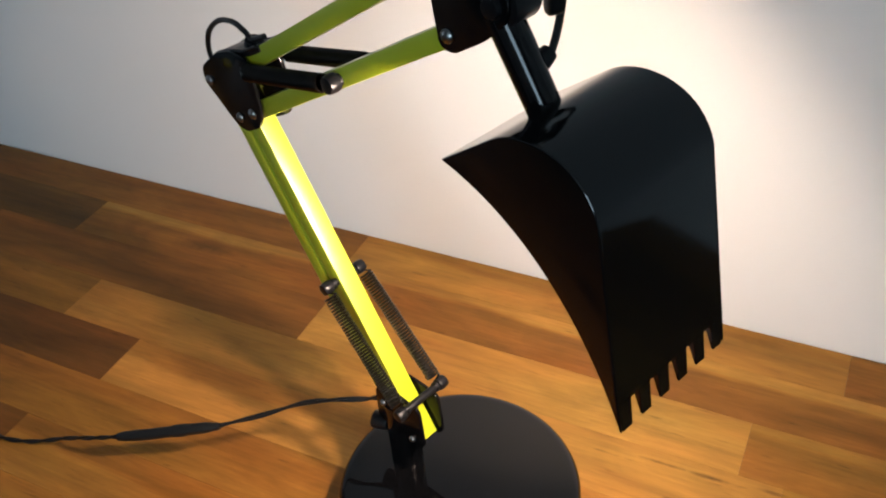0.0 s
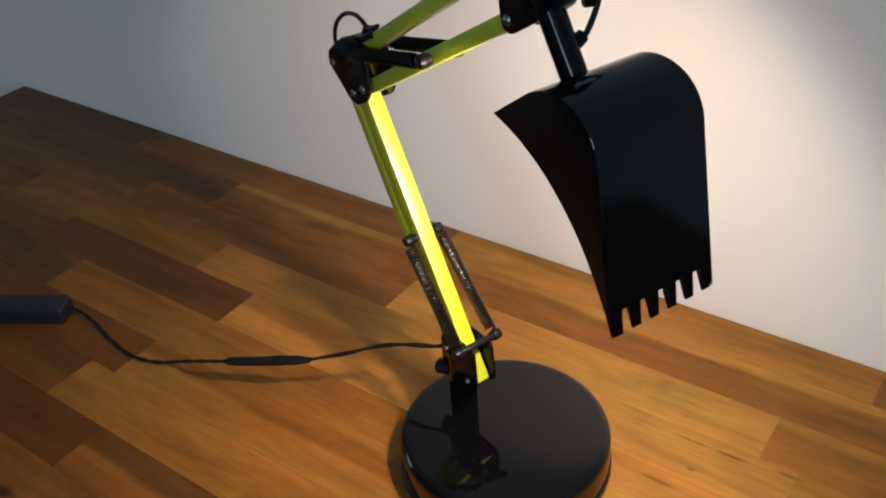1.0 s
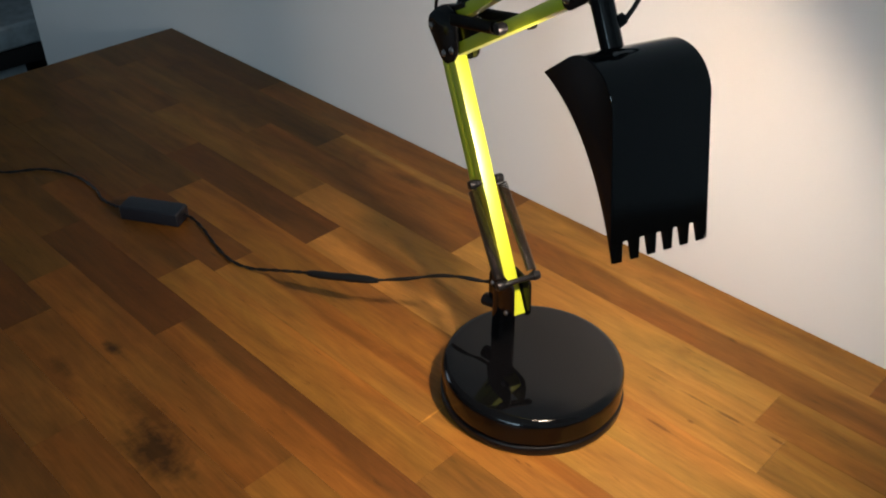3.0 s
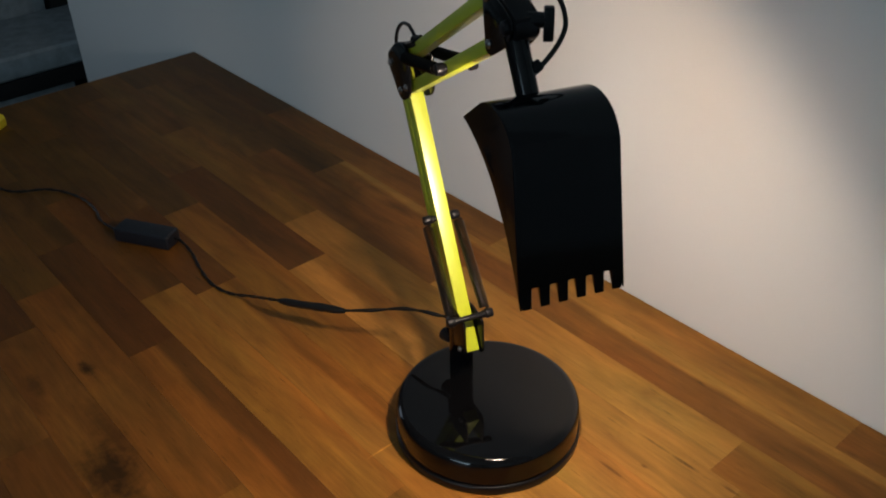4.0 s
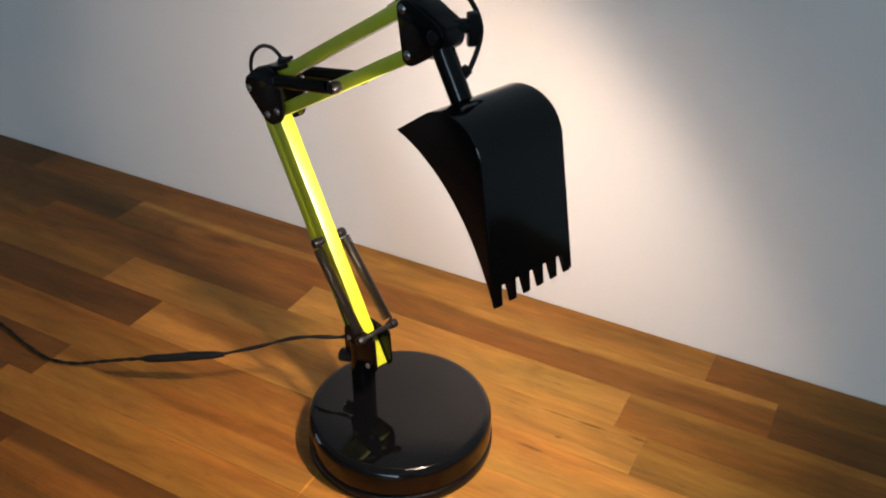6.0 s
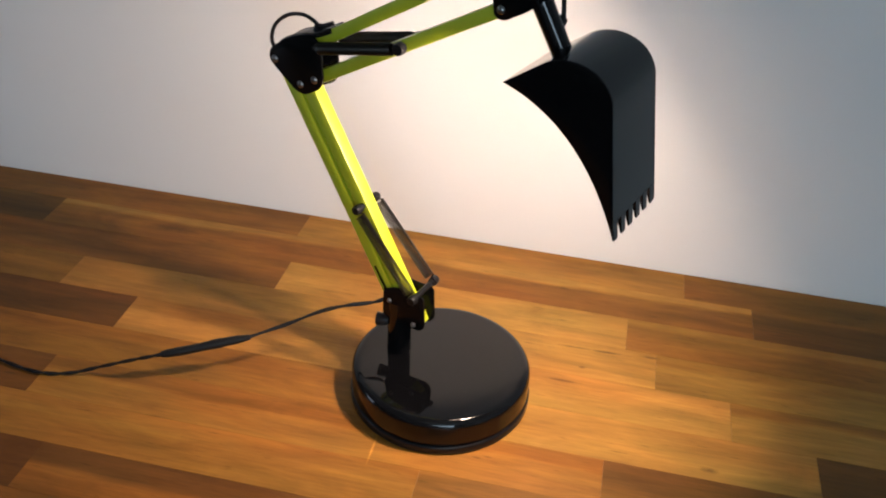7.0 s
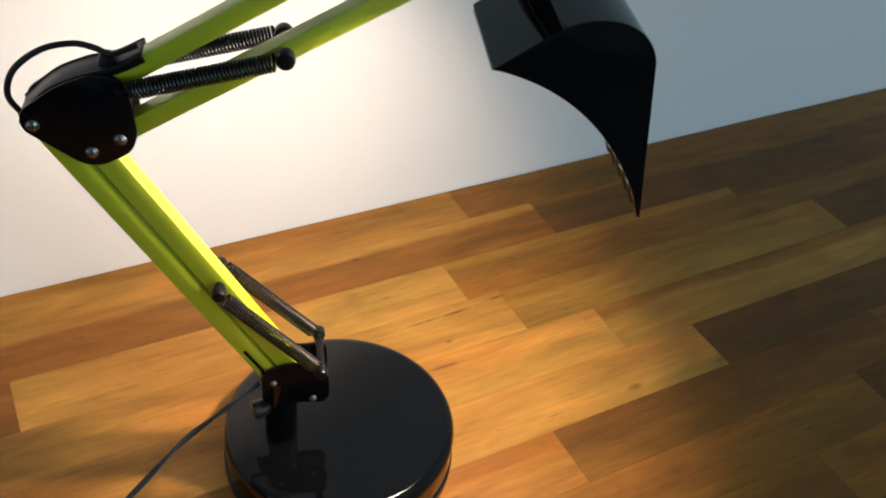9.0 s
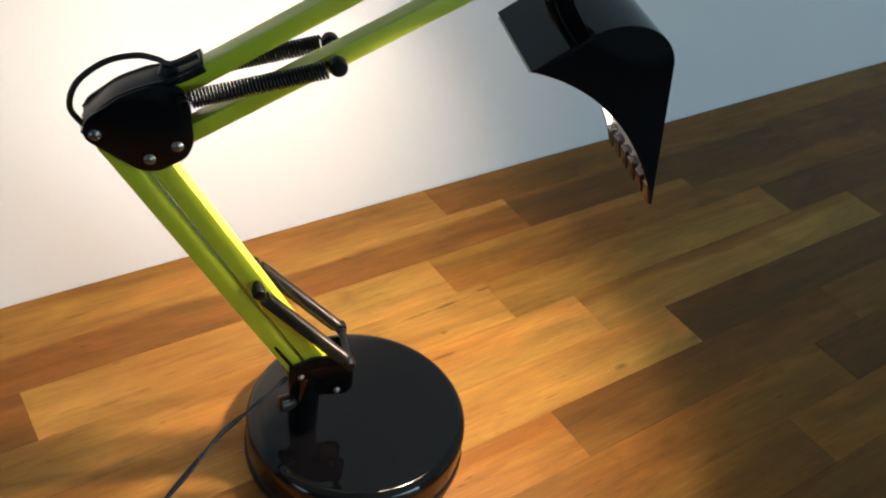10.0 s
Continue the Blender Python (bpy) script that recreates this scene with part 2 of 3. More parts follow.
def lathe(profile, seg=72):
    """Turn a list of (radius, z) about z."""
    bm = bmesh.new()
    rings = []
    for r, z in profile:
        if r < 1e-6:
            rings.append([bm.verts.new((0, 0, z))])
        else:
            rings.append([bm.verts.new((r * math.cos(2 * math.pi * i / seg), r * math.sin(2 * math.pi * i / seg), z)) for i in range(seg)])
    for a, b in zip(rings, rings[1:]):
        for i in range(seg):
            j = (i + 1) % seg
            if len(a) == 1:
                bm.faces.new((a[0], b[i], b[j]))
            elif len(b) == 1:
                bm.faces.new((a[i], b[0], a[j]))
            else:
                bm.faces.new((a[i], b[i], b[j], a[j]))
    return bm


def smooth_path(points, n=10):
    """Catmull-Rom through the points."""
    p = [Vector(q) for q in points]
    p = [p[0] * 2 - p[1], *p, p[-1] * 2 - p[-2]]
    out = []
    for i in range(1, len(p) - 2):
        for s in range(n):
            t = s / n
            out.append(0.5 * ((2 * p[i]) + (p[i + 1] - p[i - 1]) * t + (2 * p[i - 1] - 5 * p[i] + 4 * p[i + 1] - p[i + 2]) * t * t
                              + (3 * p[i] - p[i - 1] - 3 * p[i + 1] + p[i + 2]) * t ** 3))
    return out + [p[-2]]


def tube(points, r, seg=10, bm=None):
    """Sweep a circle along the points; r may be a function of 0..1."""
    bm = bm or bmesh.new()
    pts = [Vector(q) for q in points]
    rings, side = [], None
    for i, p in enumerate(pts):
        d = (pts[min(i + 1, len(pts) - 1)] - pts[max(i - 1, 0)]).normalized()
        if side is None:
            side = d.orthogonal().normalized()
        side = (side - d * side.dot(d)).normalized()
        up = d.cross(side)
        rr = r(i / (len(pts) - 1)) if callable(r) else r
        rings.append([bm.verts.new(p + (side * math.cos(2 * math.pi * k / seg) + up * math.sin(2 * math.pi * k / seg)) * rr) for k in range(seg)])
    for a, b in zip(rings, rings[1:]):
        for k in range(seg):
            bm.faces.new((a[k], a[(k + 1) % seg], b[(k + 1) % seg], b[k]))
    bm.faces.new(rings[0][::-1])
    bm.faces.new(rings[-1])
    return bm


def square_bar(a, b, va, vb, wide, half, b_r=0.0012):
    """A square tube from a to b in the u-z plane, its middle at va and vb, half as wide and thick as given to either side."""
    a, b = Vector(a), Vector(b)
    d = (b - a).normalized()
    n = Vector((-d.y, d.x))
    bm = slab([tuple(q) for q in (a - n * half, b - n * half, b + n * half, a + n * half)], -wide, wide, b_r, 2)
    for v in bm.verts:
        t = (Vector((v.co.x, v.co.z)) - a).dot(d) / (b - a).length
        v.co.y += va + (vb - va) * t
    return bm


def coil(a, b, radius, wire, pitch, per=10, hook=0.006):
    """A tension spring with a plain hook at both ends."""
    a, b = Vector(a), Vector(b)
    d = (b - a).normalized()
    s = d.orthogonal().normalized()
    up = d.cross(s)
    length = (b - a).length - 2 * hook
    turns = max(4, int(length / pitch))
    pts = [a, a + d * hook * 0.6]
    for i in range(turns * per + 1):
        w = 2 * math.pi * i / per
        pts.append(a + d * (hook + length * i / (turns * per)) + (s * math.cos(w) + up * math.sin(w)) * radius)
    pts += [b - d * hook * 0.6, b]
    return tube(pts, wire, 5)


# ---- room ----


def structure(name, bm, mat, label, category):
    return tagged(part(name, bm, mat, smooth=False), label, category, kind="structure")


WALL_END = -1.745
structure("wall_north", box((WALL_END, WALL_Y, FLOOR_Z), (2.6, WALL_Y + 0.12, CEIL_Z)), WALL_PAINT, "white painted plaster wall behind the worktop", "wall")
structure("wall_east", box((2.6, -3.1, FLOOR_Z), (2.72, WALL_Y + 0.12, CEIL_Z)), WALL_PAINT, "white painted plaster side wall of the room", "wall")
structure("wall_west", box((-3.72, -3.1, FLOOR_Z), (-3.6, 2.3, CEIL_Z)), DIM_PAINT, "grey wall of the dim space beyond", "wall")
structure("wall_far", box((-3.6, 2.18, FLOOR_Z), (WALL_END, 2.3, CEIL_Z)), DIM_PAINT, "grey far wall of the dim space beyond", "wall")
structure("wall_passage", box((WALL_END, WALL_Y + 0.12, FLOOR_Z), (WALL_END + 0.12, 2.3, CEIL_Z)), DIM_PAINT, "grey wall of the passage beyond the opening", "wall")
south = structure("wall_south", box((-3.6, -3.1, FLOOR_Z), (2.6, -2.98, CEIL_Z)), WALL_PAINT, "white painted plaster wall with the window", "wall")
structure("floor", box((-3.72, -3.1, FLOOR_Z - 0.1), (2.72, 2.3, FLOOR_Z)), DARK, "dark wooden floor of the room", "floor")
structure("ceiling", box((-3.72, -3.1, CEIL_Z), (2.72, 2.3, CEIL_Z + 0.1)), WALL_PAINT, "white painted ceiling of the room", "ceiling")

# ---- lamp ----
lamp_ob = empty("desk_lamp", LAMP, "lime and black desk lamp shaped like an excavator arm", "desk lamp")
BV0, BV1 = 0.0023, 0.0225          # outer faces of the bracket's side plates
KV0, KV1 = -0.0032, 0.0216         # of the knuckle's
HV0, HV1 = -0.0003, 0.0215         # of the head's
VM = 0.0098
BM, KM, HM = (BV0 + BV1) / 2, (KV0 + KV1) / 2, (HV0 + HV1) / 2


def on_lamp(name, bm, mat, label="", parent=None, **kw):
    return part(name, bm, mat, parent or lamp_ob, label, **kw)


# base
BASE = Vector((0.0213, 0.0206))
R, H = 0.0880, 0.0392
arc = [(R - 0.009 + 0.009 * math.sin(a), H - 0.009 + 0.009 * math.cos(a)) for a in [i * math.pi / 16 for i in range(9)]]
bm = lathe([(0, H), (R * 0.5, H), *arc, (R, 0.0125), (R - 0.0016, 0.0115), (R - 0.0016, 0.0098), (R * 0.5, 0.0098), (0, 0.0098)], 128)
bmesh.ops.translate(bm, vec=(*BASE, 0), verts=bm.verts)
base = on_lamp("base", bm, BASE_BLACK, "heavy round gloss black base", auto=50)
bm = lathe([(0, 0.0096), (R - 0.001, 0.0096), (R + 0.0008, 0.0088), (R + 0.0012, 0.0075), (R + 0.0012, 0.0015), (R + 0.0004, 0.0003), (0, 0.0003)], 128)
bmesh.ops.translate(bm, vec=(*BASE, 0), verts=bm.verts)
on_lamp("base_rim", bm, PLASTIC, "black plastic foot rim", base, auto=50)


def bolt(u, z, v, side, r=0.0032, parent=None):
    """A domed bolt head on a plate; side -1 looks to negative v."""
    bm = lathe([(0, 0.0022), (r * 0.45, 0.0020), (r * 0.8, 0.0013), (r, 0.0004), (r, -0.0004), (0, -0.0004)], 20)
    bmesh.ops.transform(bm, matrix=pose(u, v, z, 90 if side < 0 else -90), verts=bm.verts)
    return on_lamp("bolt", bm, STEEL, "bright zinc bolt head", parent)


# stem and bracket
STEM_C = 0.0127
on_lamp("stem_socket", rod((-0.0238, STEM_C, H - 0.002), (-0.0238, STEM_C, H + 0.0025), 0.0121, 0.0118, 32), GLOSS_BLACK, "black swivel socket")
on_lamp("stem", rod((-0.0238, STEM_C, H + 0.002), (-0.0238, STEM_C, 0.100), 0.0116, None, 32), GLOSS_BLACK, "round black steel stem")
on_lamp("clamp_knob", rod((-0.032, 0.0070, 0.0740), (-0.0440, 0.0030, 0.0730), 0.0056, 0.0072, 16, 0.0014), PLASTIC, "ribbed black clamp knob")
plate_outline = rounded([(-0.037, 0.0825), (0.0055, 0.0795), (0.0105, 0.086), (0.0085, 0.121), (-0.020, 0.121), (-0.036, 0.113)], 0.005)
for v0, v1, side in ((BV0, BV0 + 0.0022, -1), (BV1 - 0.0022, BV1, 1)):
    plate = on_lamp("bracket_plate", slab(plate_outline, v0, v1, 0.0006), PLATE, "black bracket side plate")
    for u, z in ((-0.0287, 0.1025), (-0.0015, 0.0850)):
        bolt(u, z, BV0 if side < 0 else BV1, side, 0.0026, plate)
on_lamp("bracket_back", slab([(-0.0370, 0.084), (-0.0350, 0.084), (-0.0350, 0.114), (-0.0470, 0.134), (-0.0485, 0.133), (-0.0370, 0.113)], BV0 + 0.0022, BV1 - 0.0022), PLATE, "black bracket back plate")

# arms
BR1, BR2, K0, K1, K2 = (-0.0287, 0.1025), (-0.0015, 0.0850), (-0.148, 0.3188), (-0.1209, 0.3019), (-0.1055, 0.3099)
H1, H2, H3 = (0.0614, 0.4414), (0.0660, 0.4096), (0.0932, 0.4299)
K3 = (-0.1105, 0.3375)
HALF, HALF_U = 0.0066, 0.0054


def stretch(a, b, da, db):
    a, b = Vector(a), Vector(b)
    d = (b - a).normalized()
    return tuple(a - d * da), tuple(b + d * db)


on_lamp("lower_bar", square_bar(*stretch(BR1, K0, 0.004, 0.004), BM, KM, 0.0067, HALF), LIME, "lime yellow square steel bar")
on_lamp("lower_bar", square_bar(*stretch(BR2, K1, 0.004, 0.004), BM, KM, 0.0067, HALF), LIME, "lime yellow square steel bar")
on_lamp("upper_bar", square_bar(*stretch(K2, H2, 0.004, 0.004), KM - 0.0015, HM - 0.0035, 0.0062, HALF_U), LIME, "lime yellow square steel bar")
on_lamp("upper_bar", square_bar(*stretch((K3[0], K3[1] + 0.0016), (H1[0], H1[1] + 0.0016), 0.004, 0.004), KM - 0.0015, HM - 0.0035, 0.0062, HALF_U), LIME, "lime yellow square steel bar")

# knuckle
outline = rounded([(-0.1545, 0.3165), (-0.1535, 0.327), (-0.134, 0.3415), (-0.1165, 0.3485), (-0.1015, 0.3475), (-0.0975, 0.335), (-0.0962, 0.312), (-0.1005, 0.3015),
                   (-0.1165, 0.2930), (-0.1265, 0.2940)], 0.005)
for v0, v1, side in ((KV0, KV0 + 0.0025, -1), (KV1 - 0.0025, KV1, 1)):
    plate = on_lamp("knuckle_plate", slab(outline, v0, v1, 0.0008), GLOSS_BLACK, "black pressed steel knuckle plate")
    for u, z in (K0, K1, K2):
        bolt(u, z, KV0 if side < 0 else KV1, side, 0.0034, plate)
# folded web along the back of the knuckle
bm = slab([(-0.1555, 0.319), (-0.1535, 0.3185), (-0.1275, 0.2965), (-0.1285, 0.2945), (-0.139, 0.302)], KV0 + 0.0025, KV1 - 0.0025, 0.0004)
on_lamp("knuckle_web", bm, GLOSS_BLACK, "black folded web between the plates")
top = smooth_path([(-0.1540, 0, 0.3240), (-0.1370, 0, 0.3395), (-0.1190, 0, 0.3475), (-0.1040, 0, 0.3515), (-0.0900, 0, 0.3585)], 6)
bm = slab([(p.x, p.z) for p in top] + [(p.x + 0.0018, p.z - 0.0040) for p in reversed(top)], KV0 + 0.0035, KV1 - 0.0035, 0.0007)
cover = on_lamp("knuckle_cover", bm, PLASTIC, "black plastic cover strip over the knuckle")
for v in (KV0 + 0.0030, KV1 - 0.0030):
    on_lamp("cover_rib", tube([(p.x, v, p.z - 0.0006) for p in top], 0.0011, 8), PLASTIC, "", cover)
on_lamp("cable_tie", rod((-0.1085, KM, 0.3470), (-0.1060, KM, 0.3535), 0.0058, None, 18, 0.0010), PLASTIC, "black cable tie round the cover strip", cover)

# springs and their pins
PIN_L, PIN_B = (-0.0605, 0.1960), (0.0035, 0.1235)
PIN_U, PIN_K = (-0.0183, 0.3602), (-0.1030, 0.3400)
SPANS = ((PIN_L, VM - 0.0140, VM + 0.0135), (PIN_B, VM - 0.0180, VM + 0.0195), (PIN_U, VM - 0.0140, VM + 0.0140))
for (u, z), near, far in SPANS:
    pin = on_lamp("spring_pin", rod((u, near - 0.003, z), (u, far + 0.003, z), 0.0027, None, 16, 0.0006), PLASTIC, "black cross pin for the springs")
    big = 0.0008 if (u, z) == PIN_U else 0.0
    for v, out in ((near, -1), (far, 1)):
        on_lamp("pin_cap", rod((u, v - out * 0.0035, z), (u, v + out * 0.0040, z), 0.0047 + big, 0.0043 + big, 20, 0.0018), PLASTIC, "black rounded pin cap", pin)
        on_lamp("pin_collar", rod((u, v - out * 0.0062, z), (u, v - out * 0.0042, z), 0.0036, None, 18, 0.0005), PLASTIC, "", pin)
on_lamp("spring_pin", rod((PIN_K[0], VM - 0.0150, PIN_K[1]), (PIN_K[0], VM + 0.0150, PIN_K[1]), 0.0022, None, 14), PLASTIC, "black cross pin for the springs")
for b_v, l_v, u_v in ((VM - 0.0168, VM - 0.0152, VM - 0.0150), (VM + 0.0172, VM + 0.0150, VM + 0.0150)):
    on_lamp("spring", coil((PIN_B[0], b_v, PIN_B[1]), (PIN_L[0], l_v, PIN_L[1]), 0.0044, 0.00078, 0.00205), COIL, "dark coiled tension spring")
    on_lamp("spring", coil((PIN_K[0], u_v, PIN_K[1]), (PIN_U[0], u_v, PIN_U[1]), 0.0046, 0.00084, 0.00188), SPRING, "dark coiled tension spring")

# head joint
outline = rounded([(0.0545, 0.4430), (0.0620, 0.4495), (0.0780, 0.4460), (0.1010, 0.4370), (0.1010, 0.4250), (0.0885, 0.4135), (0.0690, 0.4015), (0.0605, 0.4030)], 0.005)
for v0, v1, side in ((HV0, HV0 + 0.0025, -1), (HV1 - 0.0025, HV1, 1)):
    plate = on_lamp("head_plate", slab(outline, v0, v1, 0.0008), GLOSS_BLACK, "black pressed steel head plate")
    for u, z in (H1, H2):
        bolt(u, z, HV0 if side < 0 else HV1, side, 0.0034, plate)
    v = HV0 if side < 0 else HV1
    on_lamp("pivot_cap", rod((H3[0], v - side * 0.001, H3[1]), (H3[0], v + side * 0.0026, H3[1]), 0.0056, 0.0046, 24, 0.001), PLASTIC, "black pivot cap", plate)
bm = slab([(0.058, 0.4480), (0.0630, 0.4510), (0.079, 0.4475), (0.1020, 0.4380), (0.1025, 0.429), (0.097, 0.429), (0.096, 0.435), (0.077, 0.443)], HV0 + 0.0025, HV1 - 0.0025, 0.0008)
on_lamp("head_cover", bm, PLASTIC, "black plastic head cover")
STEM_V = 0.0075
STEM_A, STEM_B = Vector((0.0895, STEM_V, 0.4270)), Vector((0.1150, STEM_V, 0.3850))
on_lamp("head_pivot", rod((H3[0], HV0 + 0.003, H3[1]), (H3[0], HV1 - 0.003, H3[1]), 0.0105, None, 28, 0.001), PLASTIC, "black swivel barrel")
dn = (STEM_B - STEM_A).normalized()
on_lamp("head_stem", rod(STEM_A, STEM_B + dn * 0.006, 0.0082, 0.0078, 32), GLOSS_BLACK, "round gloss black stem carrying the bucket shade")
on_lamp("stem_flange", rod(STEM_B + dn * 0.001, STEM_B + dn * 0.006, 0.0092, 0.0105, 32, 0.0008), PLASTIC, "black stem flange")
knob = on_lamp("wing_knob", rod((0.0955, 0.0120, 0.4345), (0.1020, 0.0240, 0.4345), 0.0058, 0.0050, 16, 0.0008), PLASTIC, "black plastic wing knob")
bm = slab(rounded([(-0.0045, 0.009), (0.0045, 0.009), (0.0050, -0.006), (0.0035, -0.0145), (-0.0035, -0.0145), (-0.0040, -0.004)], 0.0028), -0.0035, 0.0035, 0.0014)
bmesh.ops.transform(bm, matrix=pose(0.1030, 0.0262, 0.4345, 0, 0, -25), verts=bm.verts)
on_lamp("wing", bm, PLASTIC, "", knob)
tip_strip = smooth_path([(0.0400, 0, 0.4375), (0.0520, 0, 0.4455), (0.0620, 0, 0.4518), (0.0720, 0, 0.4505)], 5)
bm = slab([(p.x, p.z) for p in tip_strip] + [(p.x + 0.0010, p.z - 0.0028) for p in reversed(tip_strip)], HV0 + 0.004, HV1 - 0.004, 0.0005)
on_lamp("cover_strip", bm, PLASTIC, "black plastic cover strip")

# cables on the arm
LV = VM - 0.002
loop = smooth_path([(-0.1540, LV, 0.3180), (-0.1598, LV, 0.3300), (-0.1545, LV, 0.3450), (-0.1395, LV, 0.3568), (-0.1235, LV, 0.3606), (-0.1130, LV, 0.3582), (-0.1055, LV, 0.3550), (-0.092, LV, 0.3605)], 8)
on_lamp("arm_cord", tube(loop, 0.0017, 8), CORD, "thin black cord looping over the knuckle")
loop = smooth_path([(0.062, VM, 0.4500), (0.072, VM + 0.001, 0.4575), (0.082, 0.014, 0.4620), (0.0842, 0.0235, 0.4612), (0.0845, 0.0325, 0.4550), (0.0874, 0.0416, 0.4417), (0.0905, 0.0445, 0.4324),
                    (0.0938, 0.0437, 0.4233), (0.0986, 0.0358, 0.4140), (0.1050, 0.0230, 0.4064), (0.1070, 0.0150, 0.4040)], 8)
on_lamp("head_cord", tube(loop, 0.0018, 8), CORD, "thin black cord arching to the bucket shade")
on_lamp("cord_grommet", rod((0.1060, 0.0200, 0.4065), (0.1055, 0.0125, 0.4025), 0.0040, 0.0046, 14, 0.0008), PLASTIC, "black cord grommet")

# bucket shade
inv = LAMP.inverted() @ BUCKET
TIP, CORNER, CTRL = Vector((0.051, 0.272)), Vector((-0.0512, 0.369)), Vector((0.016, 0.355))
W = 0.0713


def bez(a, b, c, n):
    return [a * (1 - t) ** 2 + b * 2 * t * (1 - t) + c * t * t for t in [i / n for i in range(n + 1)]]


def bez3(a, b, c, d, n):
    return [a * (1 - t) ** 3 + b * 3 * t * (1 - t) ** 2 + c * 3 * t * t * (1 - t) + d * t ** 3 for t in [i / n for i in range(n + 1)]]


KNEE, HIP = Vector((-0.020, 0.3920)), Vector((0.0342, 0.3765))
mouth = bez(TIP, CTRL, CORNER, 24)
back = [CORNER.lerp(KNEE, i / 4) for i in range(4)] + bez3(KNEE, Vector((-0.003, 0.4035)), Vector((0.0270, 0.4008)), HIP, 18) + [HIP.lerp(TIP, i / 8) for i in range(1, 9)]
SLOT = 0.856


def bucket_part(name, bm, mat, label="", parent=None, **kw):
    """The bucket flares a little towards its teeth."""
    for v in bm.verts:
        v.co.y *= 1 + 0.048 * max(0.0, min(1.0, (0.385 - v.co.z) / 0.113))
    bmesh.ops.transform(bm, matrix=inv, verts=bm.verts)
    return on_lamp(name, bm, mat, label, parent, **kw)


def strip(line, v0, v1, thick):
    """A bent sheet along a line in the u-z plane, thick to its inner side."""
    inner = []
    for i, p in enumerate(line):
        d = (line[min(i + 1, len(line) - 1)] - line[max(i - 1, 0)]).normalized()
        inner.append(p + Vector((d.y, -d.x)) * thick)
    return slab([tuple(p) for p in line] + [tuple(p) for p in reversed(inner)], v0, v1)


sheet = [p for p in back if not (p.x > HIP.x and p.y < HIP.lerp(TIP, SLOT).y)]
sheet.append(HIP.lerp(TIP, SLOT))
shade = bucket_part("bucket", strip(sheet, 0.0, W, 0.0016), GLOSS_BLACK, "gloss black steel bucket shade", auto=25)
bucket_part("bucket_lining", strip([p + Vector((-0.0001, -0.0020)) if p.x < 0.02 else p + Vector((-0.0020, -0.0004)) for p in sheet[:-1]], 0.002, W - 0.002, 0.0003), INNER, "pale glossy enamel lining", shade)
for v0, v1 in ((-0.0016, 0.0006), (W - 0.0006, W + 0.0016)):
    outline = [tuple(p) for p in mouth] + [tuple(p) for p in back[1:-1]]
    bucket_part("bucket_side", slab(outline, v0, v1, 0.0010, 3), GLOSS_BLACK, "gloss black bucket side plate", shade, auto=25)
    vi = v1 + 0.0002 if v0 < 0 else v0 - 0.0006
    mid = Vector((0.012, 0.365))
    bucket_part("side_lining", slab([tuple(mid.lerp(Vector(p), 0.965)) for p in outline], vi, vi + 0.0003), INNER, "pale glossy enamel lining", shade, auto=25)
pitch = (W - 0.0076) / 5
for i in range(6):
    a, b = HIP.lerp(TIP, SLOT - 0.01), TIP
    bm = slab([tuple(a), tuple(b), tuple(b + Vector((-0.0014, 0.0006))), tuple(a + Vector((-0.0046, -0.0006)))], i * pitch, i * pitch + 0.0076, 0.0003, 1)
    c = i * pitch + 0.0038
    for v in bm.verts:
        t = max(0.0, min(1.0, (a.y - v.co.z) / (a.y - b.y)))
        v.co.y = c + (v.co.y - c) * (1 - 0.16 * t)
    bucket_part("tooth", bm, GLOSS_BLACK, "", shade)
bm = lathe([(0, 0.020), (0.006, 0.019), (0.0105, 0.015), (0.012, 0.009), (0.0105, 0.003), (0.006, -0.004), (0.0055, -0.010), (0, -0.010)], 24)
bmesh.ops.transform(bm, matrix=Matrix.Translation((0.012, W / 2, 0.3640)) @ pose(0, 0, 0, 180, 0, 0), verts=bm.verts)
b_ob = bucket_part("bulb", bm, BULB_MAT, "small frosted white bulb", shade)
b_ob.visible_shadow = False

def twin_cord(points, r, turns):
    """A flat two-core cord: two strands that wind slowly round one another."""
    bm = bmesh.new()
    n = len(points) - 1
    for phase in (0, math.pi):
        line = []
        for i, p in enumerate(points):
            d = (points[min(i + 1, n)] - points[max(i - 1, 0)]).normalized()
            side = d.cross(Vector((0, 0, 1))).normalized()
            up = side.cross(d)
            w = phase + 2 * math.pi * turns * i / n
            line.append(p + (side * math.cos(w) + up * math.sin(w) * 0.8) * r * 0.8)
        tube(line, r, 7, bm)
    return bm


# ---- power cable ----
cord_ob = empty("power_cable", Matrix.Identity(4), "black power cord with connector and inline box on the worktop", "power cord")
cord_up = smooth_path([(-0.033, 0.0210, 0.0960), (-0.045, 0.0190, 0.0905), (-0.068, 0.0110, 0.0880), (-0.094, 0.0050, 0.0795), (-0.126, -0.0080, 0.0660), (-0.160, -0.0225, 0.0540)], 8)
part("cord", twin_cord(cord_up, 0.00125, 2), CORD, cord_ob)
plug = smooth_path([(-0.158, -0.0215, 0.0540), (-0.185, -0.0320, 0.0490), (-0.212, -0.0425, 0.0435), (-0.238, -0.0520, 0.0390)], 8)
part("barrel_connector", tube(plug, lambda t: 0.0026 + 0.0018 * min(1, 7 * t, 7 * (1 - t)) + (0.0005 if 0.30 < t < 0.42 or t > 0.9 else 0), 14), RUBBER, cord_ob, "black rubber barrel connector")
